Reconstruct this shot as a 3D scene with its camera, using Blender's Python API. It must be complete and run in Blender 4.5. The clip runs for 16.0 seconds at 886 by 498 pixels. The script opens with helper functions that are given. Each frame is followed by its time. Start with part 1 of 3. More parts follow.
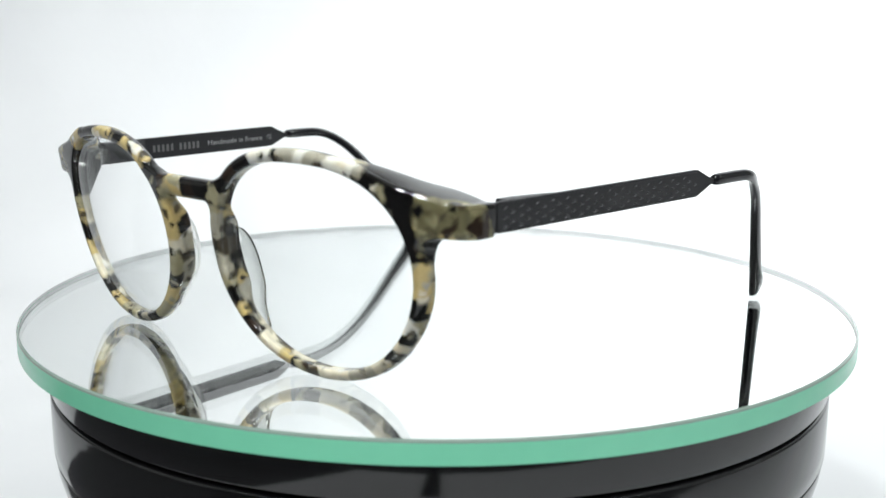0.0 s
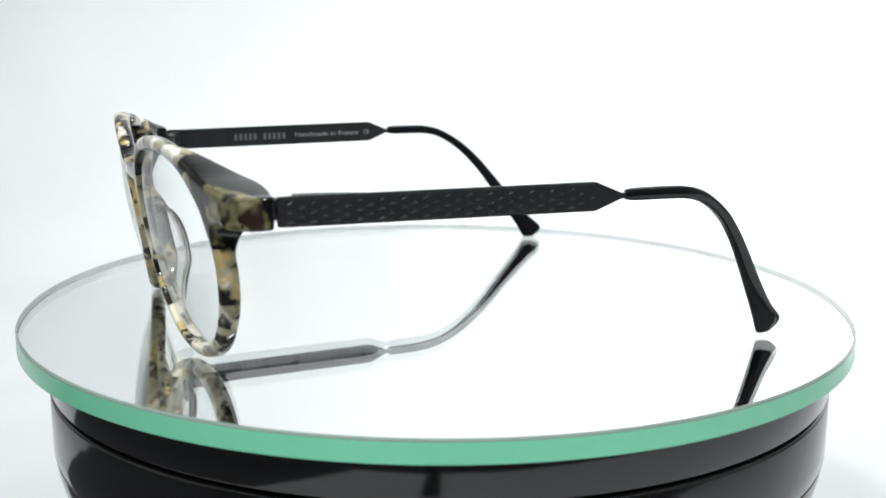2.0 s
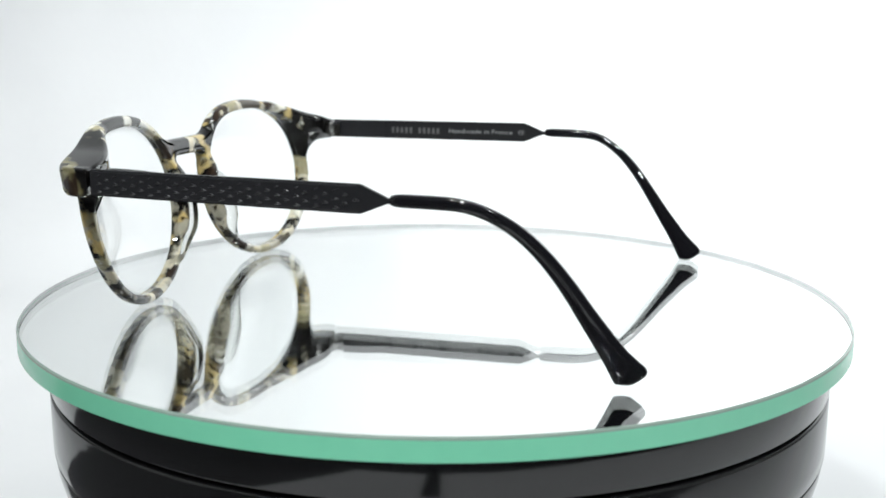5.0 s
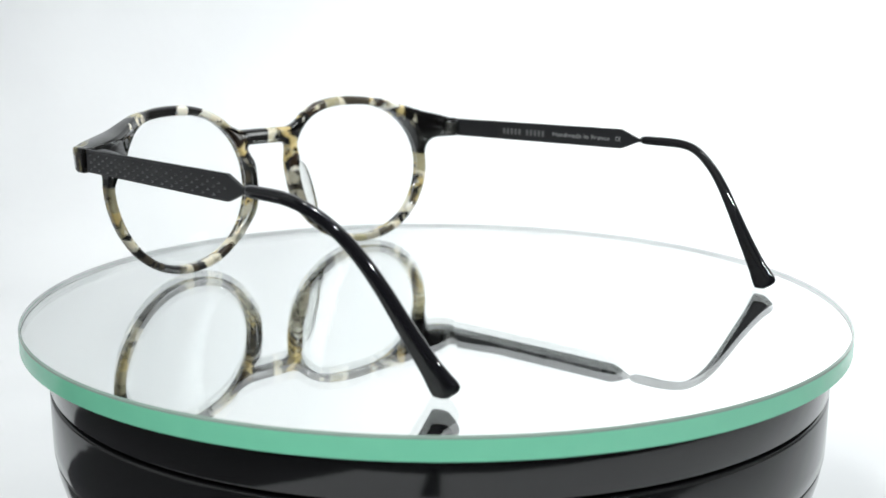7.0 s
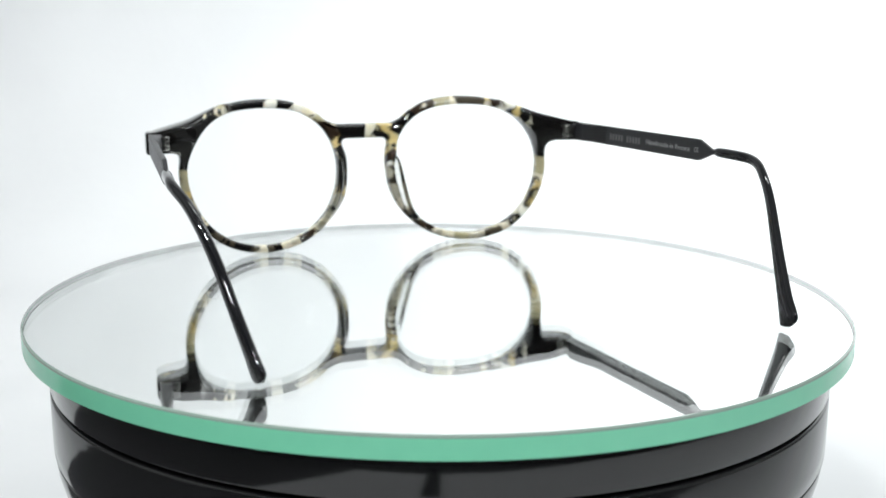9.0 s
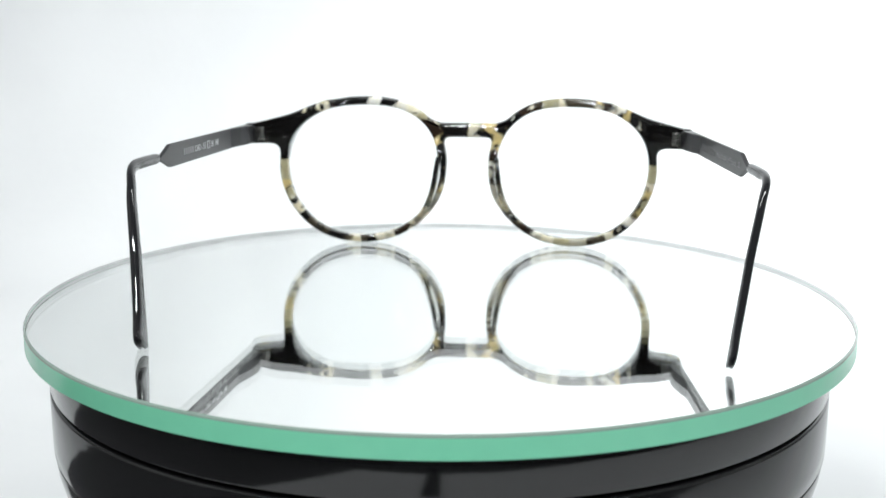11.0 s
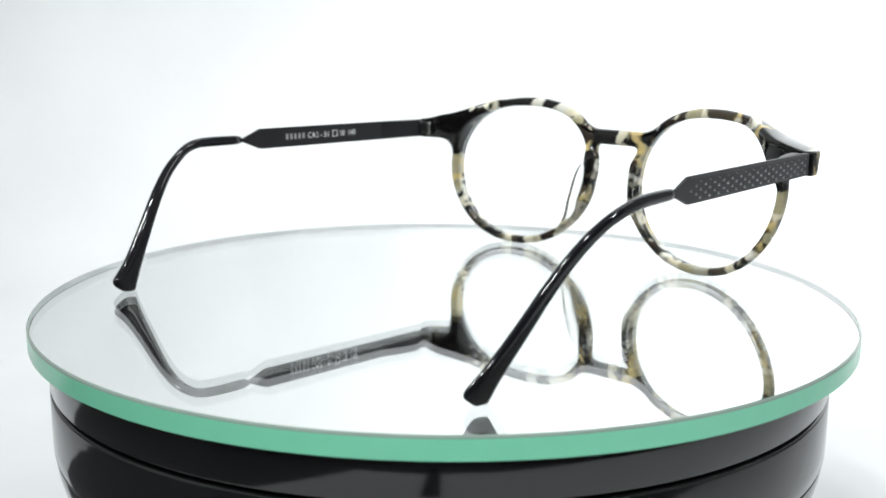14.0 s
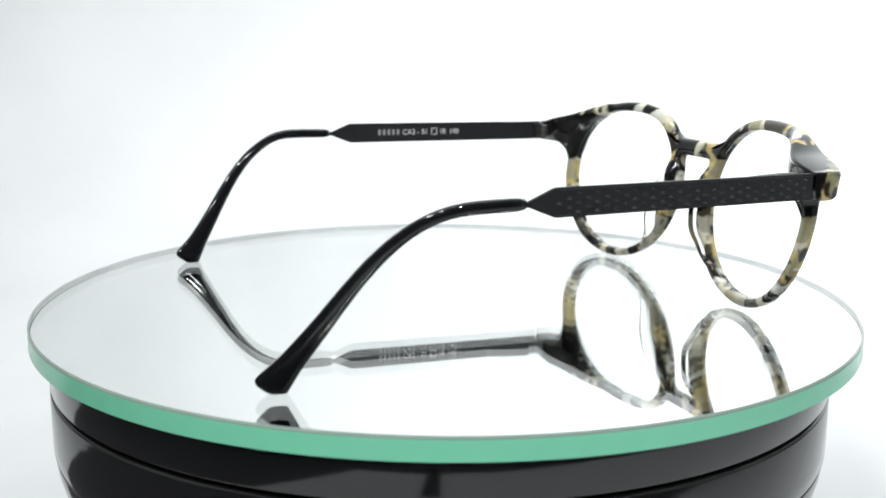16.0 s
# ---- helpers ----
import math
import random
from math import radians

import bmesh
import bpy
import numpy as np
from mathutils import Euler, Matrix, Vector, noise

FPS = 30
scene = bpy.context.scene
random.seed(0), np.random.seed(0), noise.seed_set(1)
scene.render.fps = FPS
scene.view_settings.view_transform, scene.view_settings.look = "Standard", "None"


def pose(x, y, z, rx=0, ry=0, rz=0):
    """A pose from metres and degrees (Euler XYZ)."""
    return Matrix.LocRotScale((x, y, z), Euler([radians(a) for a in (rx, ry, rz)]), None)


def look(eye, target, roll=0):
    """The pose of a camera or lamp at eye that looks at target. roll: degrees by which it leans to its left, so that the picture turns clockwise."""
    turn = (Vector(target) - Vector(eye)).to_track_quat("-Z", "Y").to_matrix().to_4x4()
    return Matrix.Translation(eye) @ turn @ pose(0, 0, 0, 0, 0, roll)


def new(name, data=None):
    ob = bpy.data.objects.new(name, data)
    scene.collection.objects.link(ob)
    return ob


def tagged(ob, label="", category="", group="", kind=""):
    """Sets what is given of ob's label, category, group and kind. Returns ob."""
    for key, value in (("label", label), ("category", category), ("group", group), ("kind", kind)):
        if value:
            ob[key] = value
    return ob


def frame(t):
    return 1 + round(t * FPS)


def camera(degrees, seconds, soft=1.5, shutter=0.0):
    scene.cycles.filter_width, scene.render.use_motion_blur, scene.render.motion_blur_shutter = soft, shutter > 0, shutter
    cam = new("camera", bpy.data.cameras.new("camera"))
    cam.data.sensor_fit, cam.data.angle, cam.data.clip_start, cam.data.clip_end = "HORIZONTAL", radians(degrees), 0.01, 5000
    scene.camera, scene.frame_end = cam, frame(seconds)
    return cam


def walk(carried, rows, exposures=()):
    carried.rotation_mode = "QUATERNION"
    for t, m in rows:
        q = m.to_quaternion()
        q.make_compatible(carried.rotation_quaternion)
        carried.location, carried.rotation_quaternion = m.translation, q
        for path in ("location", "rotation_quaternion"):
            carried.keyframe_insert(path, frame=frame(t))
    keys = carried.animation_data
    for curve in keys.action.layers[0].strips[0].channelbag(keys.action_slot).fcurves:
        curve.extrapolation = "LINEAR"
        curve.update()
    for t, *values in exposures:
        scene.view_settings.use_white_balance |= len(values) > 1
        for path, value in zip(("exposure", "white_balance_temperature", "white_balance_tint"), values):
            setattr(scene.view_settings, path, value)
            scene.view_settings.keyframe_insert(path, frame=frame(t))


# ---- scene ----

MM = 0.001
TURN = -12.963                      # degrees a second, seen from above
cam = camera(43.816, 16.0)
EYE = Vector((0.0, -0.29657, 0.07197))
CAM = look(EYE, EYE + Vector((0.00134, 0.97990, -0.19950)), 0.370)
walk(cam, [(0.0, CAM), (16.0, CAM)])

# ---- light ----
world = bpy.data.worlds.new("studio")
scene.world = world
world.use_nodes = True
world.node_tree.nodes["Background"].inputs[0].default_value = (0.95, 1.0, 0.98, 1)
world.node_tree.nodes["Background"].inputs[1].default_value = 0.27
scene.view_settings.exposure = 0.0
cam.data.dof.use_dof = True
cam.data.dof.focus_distance = 0.272
cam.data.dof.aperture_fstop = 22.0


def area_lamp(name, eye, target, sx, sy, watts, colour=(1, 1, 1)):
    d = bpy.data.lights.new(name, "AREA")
    d.shape, d.size, d.size_y, d.energy, d.color = "RECTANGLE", sx, sy, watts, colour
    ob = new(name, d)
    ob.matrix_world = look(eye, target)
    return ob


def bulb(name, eye, watts, radius):
    d = bpy.data.lights.new(name, "POINT")
    d.energy, d.shadow_soft_size, d.color = watts, radius, (0.955, 1.0, 0.985)
    ob = new(name, d)
    ob.location = eye
    return ob


area_lamp("softbox_right", (0.80, 0.25, 0.45), (0.30, 0.58, 0.15), 0.45, 0.45, 3.2, (0.955, 1.0, 0.99)).data.spread = radians(80)
# weak unseen fill from the left, added to level the backdrop
area_lamp("fill_left", (-0.62, -0.10, 0.50), (-0.05, 0.15, 0.05), 0.4, 0.4, 0.2, (0.955, 1.0, 0.985))
# added fill from above, brightens the upper backdrop that the mirror shows
area_lamp("fill_backdrop_top", (0.18, 0.10, 0.75), (0.14, 0.58, 0.34), 0.5, 0.07, 2.4, (0.955, 1.0, 0.985))
for lamp_x, lamp_y, lamp_z, lamp_w, lamp_r in ((-0.20, -0.27, 0.44, 3.5, 0.015), (-0.06, -0.27, 0.46, 3.5, 0.015),
                                               (-0.12, -0.46, 0.38, 3.2, 0.015), (0.27, -0.40, 0.42, 3.9, 0.015)):
    bulb("studio_bulb", (lamp_x, lamp_y, lamp_z), lamp_w, lamp_r)


# ---- materials ----
def material(name):
    m = bpy.data.materials.new(name)
    m.use_nodes = True
    nt = m.node_tree
    return m, nt, nt.nodes["Principled BSDF"]


def node(nt, kind, **inputs):
    n = nt.nodes.new(kind)
    for k, val in inputs.items():
        n.inputs[k.replace("_", " ")].default_value = val
    return n


def math_node(nt, op, a, b=None, c=None):
    n = nt.nodes.new("ShaderNodeMath")
    n.operation = op
    for i, val in enumerate((a, b, c)):
        if val is None:
            continue
        if isinstance(val, (int, float)):
            n.inputs[i].default_value = val
        else:
            nt.links.new(val, n.inputs[i])
    return n.outputs[0]


def mix_colour(nt, fac, a, b):
    n = nt.nodes.new("ShaderNodeMix")
    n.data_type = "RGBA"
    for sock, val in ((n.inputs["Factor"], fac), (n.inputs["A"], a), (n.inputs["B"], b)):
        if isinstance(val, (int, float)):
            sock.default_value = val
        elif isinstance(val, tuple):
            sock.default_value = val
        else:
            nt.links.new(val, sock)
    return n.outputs["Result"]


def grain(nt, bsdf, scale, strength, distance, coords="Object"):
    """Fine relief from noise."""
    tc = nt.nodes.new("ShaderNodeTexCoord")
    no = node(nt, "ShaderNodeTexNoise", Scale=scale, Detail=5.0, Roughness=0.6)
    nt.links.new(tc.outputs[coords], no.inputs["Vector"])
    bu = node(nt, "ShaderNodeBump", Strength=strength, Distance=distance)
    nt.links.new(no.outputs["Fac"], bu.inputs["Height"])
    nt.links.new(bu.outputs["Normal"], bsdf.inputs["Normal"])
    return no.outputs["Fac"]


def vary_rough(nt, bsdf, fac, lo, hi):
    r = nt.nodes.new("ShaderNodeMapRange")
    r.inputs["To Min"].default_value, r.inputs["To Max"].default_value = lo, hi
    nt.links.new(fac, r.inputs["Value"])
    nt.links.new(r.outputs["Result"], bsdf.inputs["Roughness"])


def paper_material():
    m, nt, b = material("white_backdrop")
    tc = nt.nodes.new("ShaderNodeTexCoord")
    big = node(nt, "ShaderNodeTexNoise", Scale=9.0, Detail=4.0, Roughness=0.45, Distortion=0.2)
    nt.links.new(tc.outputs["Object"], big.inputs["Vector"])
    nt.links.new(mix_colour(nt, big.outputs["Fac"], (0.71, 0.715, 0.735, 1), (0.84, 0.842, 0.86, 1)), b.inputs["Base Color"])
    b.inputs["Roughness"].default_value = 0.95
    bu = node(nt, "ShaderNodeBump", Strength=0.42, Distance=0.010)
    nt.links.new(big.outputs["Fac"], bu.inputs["Height"])
    nt.links.new(bu.outputs["Normal"], b.inputs["Normal"])
    return m


def gloss_black(name, colour, rough, bump=0.0, ior=1.5):
    m, nt, b = material(name)
    b.inputs["Base Color"].default_value = (*colour, 1)
    b.inputs["IOR"].default_value = ior
    f = grain(nt, b, 900.0, bump, 0.0001)
    vary_rough(nt, b, f, rough * 0.7, rough * 1.4)
    return m


def blade_material():
    m, nt, b = material("black_coated_metal")
    tc = nt.nodes.new("ShaderNodeTexCoord")
    no = node(nt, "ShaderNodeTexNoise", Scale=2500.0, Detail=3.0)
    nt.links.new(tc.outputs["Object"], no.inputs["Vector"])
    nt.links.new(mix_colour(nt, no.outputs["Fac"], (0.010, 0.010, 0.012, 1), (0.019, 0.019, 0.022, 1)), b.inputs["Base Color"])
    b.inputs["Specular IOR Level"].default_value = 0.45
    vary_rough(nt, b, no.outputs["Fac"], 0.30, 0.45)
    bu = node(nt, "ShaderNodeBump", Strength=0.25, Distance=0.00004)
    nt.links.new(no.outputs["Fac"], bu.inputs["Height"])
    nt.links.new(bu.outputs["Normal"], b.inputs["Normal"])
    return m


INK = {"k": (0.006, 0.0055, 0.0055, 1), "b": (0.030, 0.018, 0.012, 1), "d": (0.07, 0.058, 0.04, 1), "g": (0.45, 0.425, 0.345, 1),
       "c": (0.76, 0.71, 0.57, 1), "w": (0.81, 0.795, 0.73, 1), "y": (0.60, 0.475, 0.22, 1), "o": (0.42, 0.385, 0.25, 1),
       "e": (0.17, 0.155, 0.085, 1), "f": (0.30, 0.27, 0.15, 1)}
# bands of colour round each rim: degrees from the hinge over the top, and an ink
BANDS_LEFT = "0o 13k 51c 58k 87w 95k 108w 118c 128b 147y 155k 184d 194g 207c 216g 225c 230k 241c 256k 267d 273c 284k 314d 321k 327c 338k 349y 355o"
BANDS_RIGHT = "0o 12k 51w 57b 63y 67d 88c 95o 108b 126k 147o 157y 163k 170w 174d 186g 197c 206d 214b 237g 246c 255o 270g 284d 300c 309k 323w 329d 337k 344y 351c 356o"

# the front layer of the laminate has flakes of its own
FACE_LEFT = "0y 8o 13k 48w 62g 72w 80g 90k 94w 108k 120b 130k 138o 152g 165k 172g 184k 200y 210k 220c 236y 246k 260c 288g 304c 314k 324c 329k 334w 344k 353y"
FACE_RIGHT = "0o 12k 40y 58k 80y 95k 110y 130k 150y 175o 190k 200y 215o 230k 262o 280y 300k 315c 330y 345k 352y"


def bands(nt, value, text, ease="CONSTANT"):
    r = nt.nodes.new("ShaderNodeValToRGB")
    r.color_ramp.interpolation = ease
    el = r.color_ramp.elements
    el.remove(el[1])
    for i, word in enumerate(text.split()):
        at, ink = float(word[:-1]) / 360, INK[word[-1]]
        e = el[0] if i == 0 else el.new(at)
        e.position, e.color = at, ink
    nt.links.new(value, r.inputs["Fac"])
    return r.outputs["Color"]


def acetate_material():
    """Mottled acetate: black, clear, cream and amber flakes, their edges uneven, under a polished surface."""
    m, nt, b = material("mottled_acetate")
    tc = nt.nodes.new("ShaderNodeTexCoord")
    warp = node(nt, "ShaderNodeTexNoise", Scale=230.0, Detail=1.5, Roughness=0.5)
    nt.links.new(tc.outputs["Object"], warp.inputs["Vector"])
    sub = nt.nodes.new("ShaderNodeVectorMath")
    sub.operation = "SUBTRACT"
    sub.inputs[1].default_value = (0.5, 0.5, 0.5)
    nt.links.new(warp.outputs["Color"], sub.inputs[0])
    sc = nt.nodes.new("ShaderNodeVectorMath")
    sc.operation = "SCALE"
    sc.inputs["Scale"].default_value = 0.0050
    nt.links.new(sub.outputs[0], sc.inputs[0])
    add = nt.nodes.new("ShaderNodeVectorMath")
    nt.links.new(tc.outputs["Object"], add.inputs[0])
    nt.links.new(sc.outputs[0], add.inputs[1])
    # soft borders: a fine random spread
    wn = nt.nodes.new("ShaderNodeTexWhiteNoise")
    nt.links.new(tc.outputs["Object"], wn.inputs["Vector"])
    ws = nt.nodes.new("ShaderNodeVectorMath")
    ws.operation = "MULTIPLY_ADD"
    ws.inputs[1].default_value = (0.0009, 0.0009, 0.0009)
    ws.inputs[2].default_value = (-0.00045, -0.00045, -0.00045)
    nt.links.new(wn.outputs["Color"], ws.inputs[0])
    add2 = nt.nodes.new("ShaderNodeVectorMath")
    nt.links.new(add.outputs[0], add2.inputs[0])
    nt.links.new(ws.outputs[0], add2.inputs[1])
    add = add2
    sep = nt.nodes.new("ShaderNodeSeparateXYZ")
    nt.links.new(add.outputs[0], sep.inputs[0])
    x, y, z = sep.outputs
    ax = math_node(nt, "ABSOLUTE", x)
    dx = math_node(nt, "SUBTRACT", ax, 0.0350)
    dz = math_node(nt, "SUBTRACT", z, 0.0234)
    an = math_node(nt, "ARCTAN2", dz, dx)
    # lean of the flakes through the thickness
    an = math_node(nt, "MULTIPLY_ADD", y, 14.0, an)
    fr = math_node(nt, "FRACT", math_node(nt, "MULTIPLY_ADD", an, 1 / (2 * math.pi), 1.0))
    left, right = bands(nt, fr, BANDS_LEFT), bands(nt, fr, BANDS_RIGHT)
    side = math_node(nt, "GREATER_THAN", x, 0.0)
    col = mix_colour(nt, side, right, left)
    face = mix_colour(nt, side, bands(nt, fr, FACE_RIGHT), bands(nt, fr, FACE_LEFT))
    depth = math_node(nt, "MULTIPLY_ADD", z, 0.165, math_node(nt, "ADD", y, 0.0049))
    depth = math_node(nt, "SUBTRACT", depth, math_node(nt, "MULTIPLY", math_node(nt, "MULTIPLY", x, x), 2.023))
    col = mix_colour(nt, math_node(nt, "LESS_THAN", depth, 0.0019), col, face)
    # flakes of the bridge
    def flakes(scale, text):
        vo = node(nt, "ShaderNodeTexVoronoi", Scale=scale, Randomness=1.0)
        nt.links.new(add.outputs[0], vo.inputs["Vector"])
        se = nt.nodes.new("ShaderNodeSeparateColor")
        nt.links.new(vo.outputs["Color"], se.inputs[0])
        return bands(nt, se.outputs[0], text), se.outputs[1]
    # smaller flakes strewn over the bands
    small, pick = flakes(300.0, "0k 100b 135d 185c 225g 270w 300o 335y")
    col = mix_colour(nt, math_node(nt, "GREATER_THAN", pick, 0.87), col, small)
    tiny, pick = flakes(620.0, "0k 120b 150d 200g 250c 285w 300o 325k")
    col = mix_colour(nt, math_node(nt, "GREATER_THAN", pick, 0.91), col, tiny)
    pale, pick = flakes(240.0, "0o 110y 150c 190o 250k 300b 330c")
    black, pick = flakes(200.0, "0k 280b 305y 330k")
    bridge = mix_colour(nt, math_node(nt, "GREATER_THAN", x, -0.0005), pale, black)
    edge = math_node(nt, "MULTIPLY", math_node(nt, "LESS_THAN", ax, 0.0095), math_node(nt, "GREATER_THAN", z, 0.0335))
    col = mix_colour(nt, edge, col, bridge)
    # the outer layer of the endpieces is olive and cream, the inner one black
    layer = math_node(nt, "MULTIPLY_ADD", math_node(nt, "MAXIMUM", math_node(nt, "SUBTRACT", ax, 0.0655), 0.0), 0.70, 0.0019)
    lug = math_node(nt, "MULTIPLY", math_node(nt, "GREATER_THAN", ax, 0.0622), math_node(nt, "LESS_THAN", depth, layer))
    lug = math_node(nt, "MULTIPLY", lug, math_node(nt, "GREATER_THAN", z, 0.0285))
    olive, pick = flakes(500.0, "0e 70f 105b 140e 190d 215f 235b 255e 285y 305e 335k")
    behind = math_node(nt, "MULTIPLY", math_node(nt, "GREATER_THAN", ax, 0.0570), math_node(nt, "GREATER_THAN", z, 0.0275))
    col = mix_colour(nt, behind, col, INK["k"])
    col = mix_colour(nt, lug, col, olive)
    # cloudiness inside the flakes
    cl = node(nt, "ShaderNodeTexNoise", Scale=700.0, Detail=3.0)
    nt.links.new(tc.outputs["Object"], cl.inputs["Vector"])
    mr = nt.nodes.new("ShaderNodeMapRange")
    mr.inputs["From Min"].default_value, mr.inputs["From Max"].default_value = 0.3, 0.7
    mr.inputs["To Min"].default_value, mr.inputs["To Max"].default_value = 0.0, 0.22
    nt.links.new(cl.outputs["Fac"], mr.inputs["Value"])
    mul = nt.nodes.new("ShaderNodeMix")
    mul.data_type, mul.blend_type = "RGBA", "MULTIPLY"
    nt.links.new(mr.outputs["Result"], mul.inputs["Factor"])
    nt.links.new(col, mul.inputs["A"])
    mul.inputs["B"].default_value = (0.35, 0.33, 0.28, 1)
    col = mul.outputs["Result"]
    nt.links.new(col, b.inputs["Base Color"])
    b.inputs["Roughness"].default_value = 0.05
    b.inputs["IOR"].default_value = 1.52
    b.inputs["Subsurface Weight"].default_value = 0.6
    b.inputs["Subsurface Radius"].default_value = (1, 0.9, 0.7)
    b.inputs["Subsurface Scale"].default_value = 0.0013
    return m


def clear_material(name, colour, rough=0.0, ior=1.5):
    m, nt, b = material(name)
    b.inputs["Base Color"].default_value = (*colour, 1)
    b.inputs["Transmission Weight"].default_value = 1.0
    b.inputs["Roughness"].default_value = rough
    b.inputs["IOR"].default_value = ior
    return m


def pane_material():
    """A thin coated lens: lets the light straight through and gleams a little."""
    m, nt, b = material("clear_lens")
    tr, gl = nt.nodes.new("ShaderNodeBsdfTransparent"), nt.nodes.new("ShaderNodeBsdfGlossy")
    tr.inputs["Color"].default_value = (0.985, 0.99, 0.99, 1)
    gl.inputs["Roughness"].default_value = 0.0
    fr = node(nt, "ShaderNodeLayerWeight", Blend=0.5)
    gleam = math_node(nt, "MULTIPLY_ADD", math_node(nt, "POWER", fr.outputs["Facing"], 4.5), 0.92, 0.006)
    mx = nt.nodes.new("ShaderNodeMixShader")
    nt.links.new(gleam, mx.inputs[0])
    nt.links.new(tr.outputs[0], mx.inputs[1])
    nt.links.new(gl.outputs[0], mx.inputs[2])
    nt.nodes.remove(b)
    nt.links.new(mx.outputs[0], nt.nodes["Material Output"].inputs["Surface"])
    return m


def mirror_material():
    m, nt, b = material("silvered_back")
    b.inputs["Base Color"].default_value = (0.965, 0.975, 0.97, 1)
    b.inputs["Metallic"].default_value = 1.0
    b.inputs["Roughness"].default_value = 0.0
    return m


def edge_material():
    """The ground rim of float glass, cloudy green."""
    m, nt, b = material("green_glass_edge")
    tc = nt.nodes.new("ShaderNodeTexCoord")
    no = node(nt, "ShaderNodeTexNoise", Scale=180.0, Detail=4.0)
    nt.links.new(tc.outputs["Object"], no.inputs["Vector"])
    nt.links.new(mix_colour(nt, no.outputs["Fac"], (0.205, 0.66, 0.44, 1), (0.235, 0.71, 0.475, 1)), b.inputs["Base Color"])
    b.inputs["Transmission Weight"].default_value = 0.08
    b.inputs["Roughness"].default_value = 0.2
    return m


def arris_material():
    """The dull, darker bevel of the glass."""
    m, nt, b = material("dull_glass_arris")
    b.inputs["Base Color"].default_value = (0.23, 0.30, 0.265, 1)
    f = grain(nt, b, 800.0, 0.2, 0.0001)
    vary_rough(nt, b, f, 0.12, 0.22)
    return m


def metal_material():
    m, nt, b = material("hinge_metal")
    b.inputs["Base Color"].default_value = (0.20, 0.20, 0.195, 1)
    b.inputs["Metallic"].default_value = 1.0
    f = grain(nt, b, 3000.0, 0.1, 0.00002)
    vary_rough(nt, b, f, 0.2, 0.35)
    return m


def dash_material():
    """Embossed ridges, toned brighter than the coat to stand in for glints."""
    m, nt, b = material("glint_toned_metal")
    b.inputs["Base Color"].default_value = (0.45, 0.45, 0.47, 1)
    b.inputs["Metallic"].default_value = 1.0
    f = grain(nt, b, 4000.0, 0.1, 0.00002)
    vary_rough(nt, b, f, 0.27, 0.40)
    return m


def print_material(name, tone):
    m, nt, b = material(name)
    b.inputs["Base Color"].default_value = (tone, tone, tone * 1.03, 1)
    b.inputs["Roughness"].default_value = 0.5
    return m


PAPER = paper_material()
BASE = gloss_black("black_gloss_plastic", (0.009, 0.009, 0.010), 0.09, 0.05, 1.55)
TIP = gloss_black("black_polished_acetate", (0.007, 0.007, 0.009), 0.045, 0.02)
BLADE = blade_material()
ACETATE = acetate_material()
LENS = pane_material()
GLASS = clear_material("mirror_glass", (0.985, 1.0, 0.992), 0.0, 1.52)
MIRROR = mirror_material()
EDGE = edge_material()
ARRIS = arris_material()
FROST = print_material("frosted_glass", 0.92)
METAL = metal_material()
PRINT = print_material("grey_print", 0.34)
PRINT_DIM = print_material("dim_grey_print", 0.13)
PRINT_WHITE = print_material("white_print", 0.8)
DASH = dash_material()
PADCLEAR = clear_material("clear_acetate", (0.85, 0.855, 0.835), 0.03, 1.45)


def link_mesh(name, verts, faces, mat, parent=None, label="", smooth=True, mats=None):
    me = bpy.data.meshes.new(name)
    me.from_pydata([tuple(q) for q in verts], [], faces)
    bm = bmesh.new()
    bm.from_mesh(me)
    bmesh.ops.recalc_face_normals(bm, faces=bm.faces)
    bm.to_mesh(me)
    bm.free()
    me.materials.append(mat)
    if smooth:
        me.polygons.foreach_set("use_smooth", [True] * len(me.polygons))
    ob = new(name, me)
    if parent:
        ob.parent = parent
    if label:
        tagged(ob, label)
    return ob


def part(name, bm, mat, parent, label="", smooth=False):
    me = bpy.data.meshes.new(name)
    bm.to_mesh(me)
    bm.free()
    me.materials.append(mat)
    if smooth:
        me.polygons.foreach_set("use_smooth", [True] * len(me.polygons))
    ob = new(name, me)
    ob.parent = parent
    if label:
        tagged(ob, label)
    return ob


def lathe(name, profile, mat, parent=None, steps=256, label="", centre=(0, 0)):
    """A turned body: profile of (radius, height) in mm; a radius of 0 closes it."""
    verts, faces, rows = [], [], []
    for r, z in profile:
        if r == 0:
            rows.append([len(verts)] * steps)
            verts.append((centre[0] * MM, centre[1] * MM, z * MM))
        else:
            rows.append(list(range(len(verts), len(verts) + steps)))
            for k in range(steps):
                a = 2 * math.pi * k / steps
                verts.append(((centre[0] + r * math.cos(a)) * MM, (centre[1] + r * math.sin(a)) * MM, z * MM))
    for a, b in zip(rows, rows[1:]):
        for k in range(steps):
            f = [a[k], a[(k + 1) % steps], b[(k + 1) % steps], b[k]]
            f = [q for i, q in enumerate(f) if q not in f[:i]]
            faces.append(f)
    return link_mesh(name, verts, faces, mat, parent, label)


# ---- the setting ----
TOP = -0.95        # mm, the mirror disc's upper face
FLOOR = -100.0     # mm, the white table


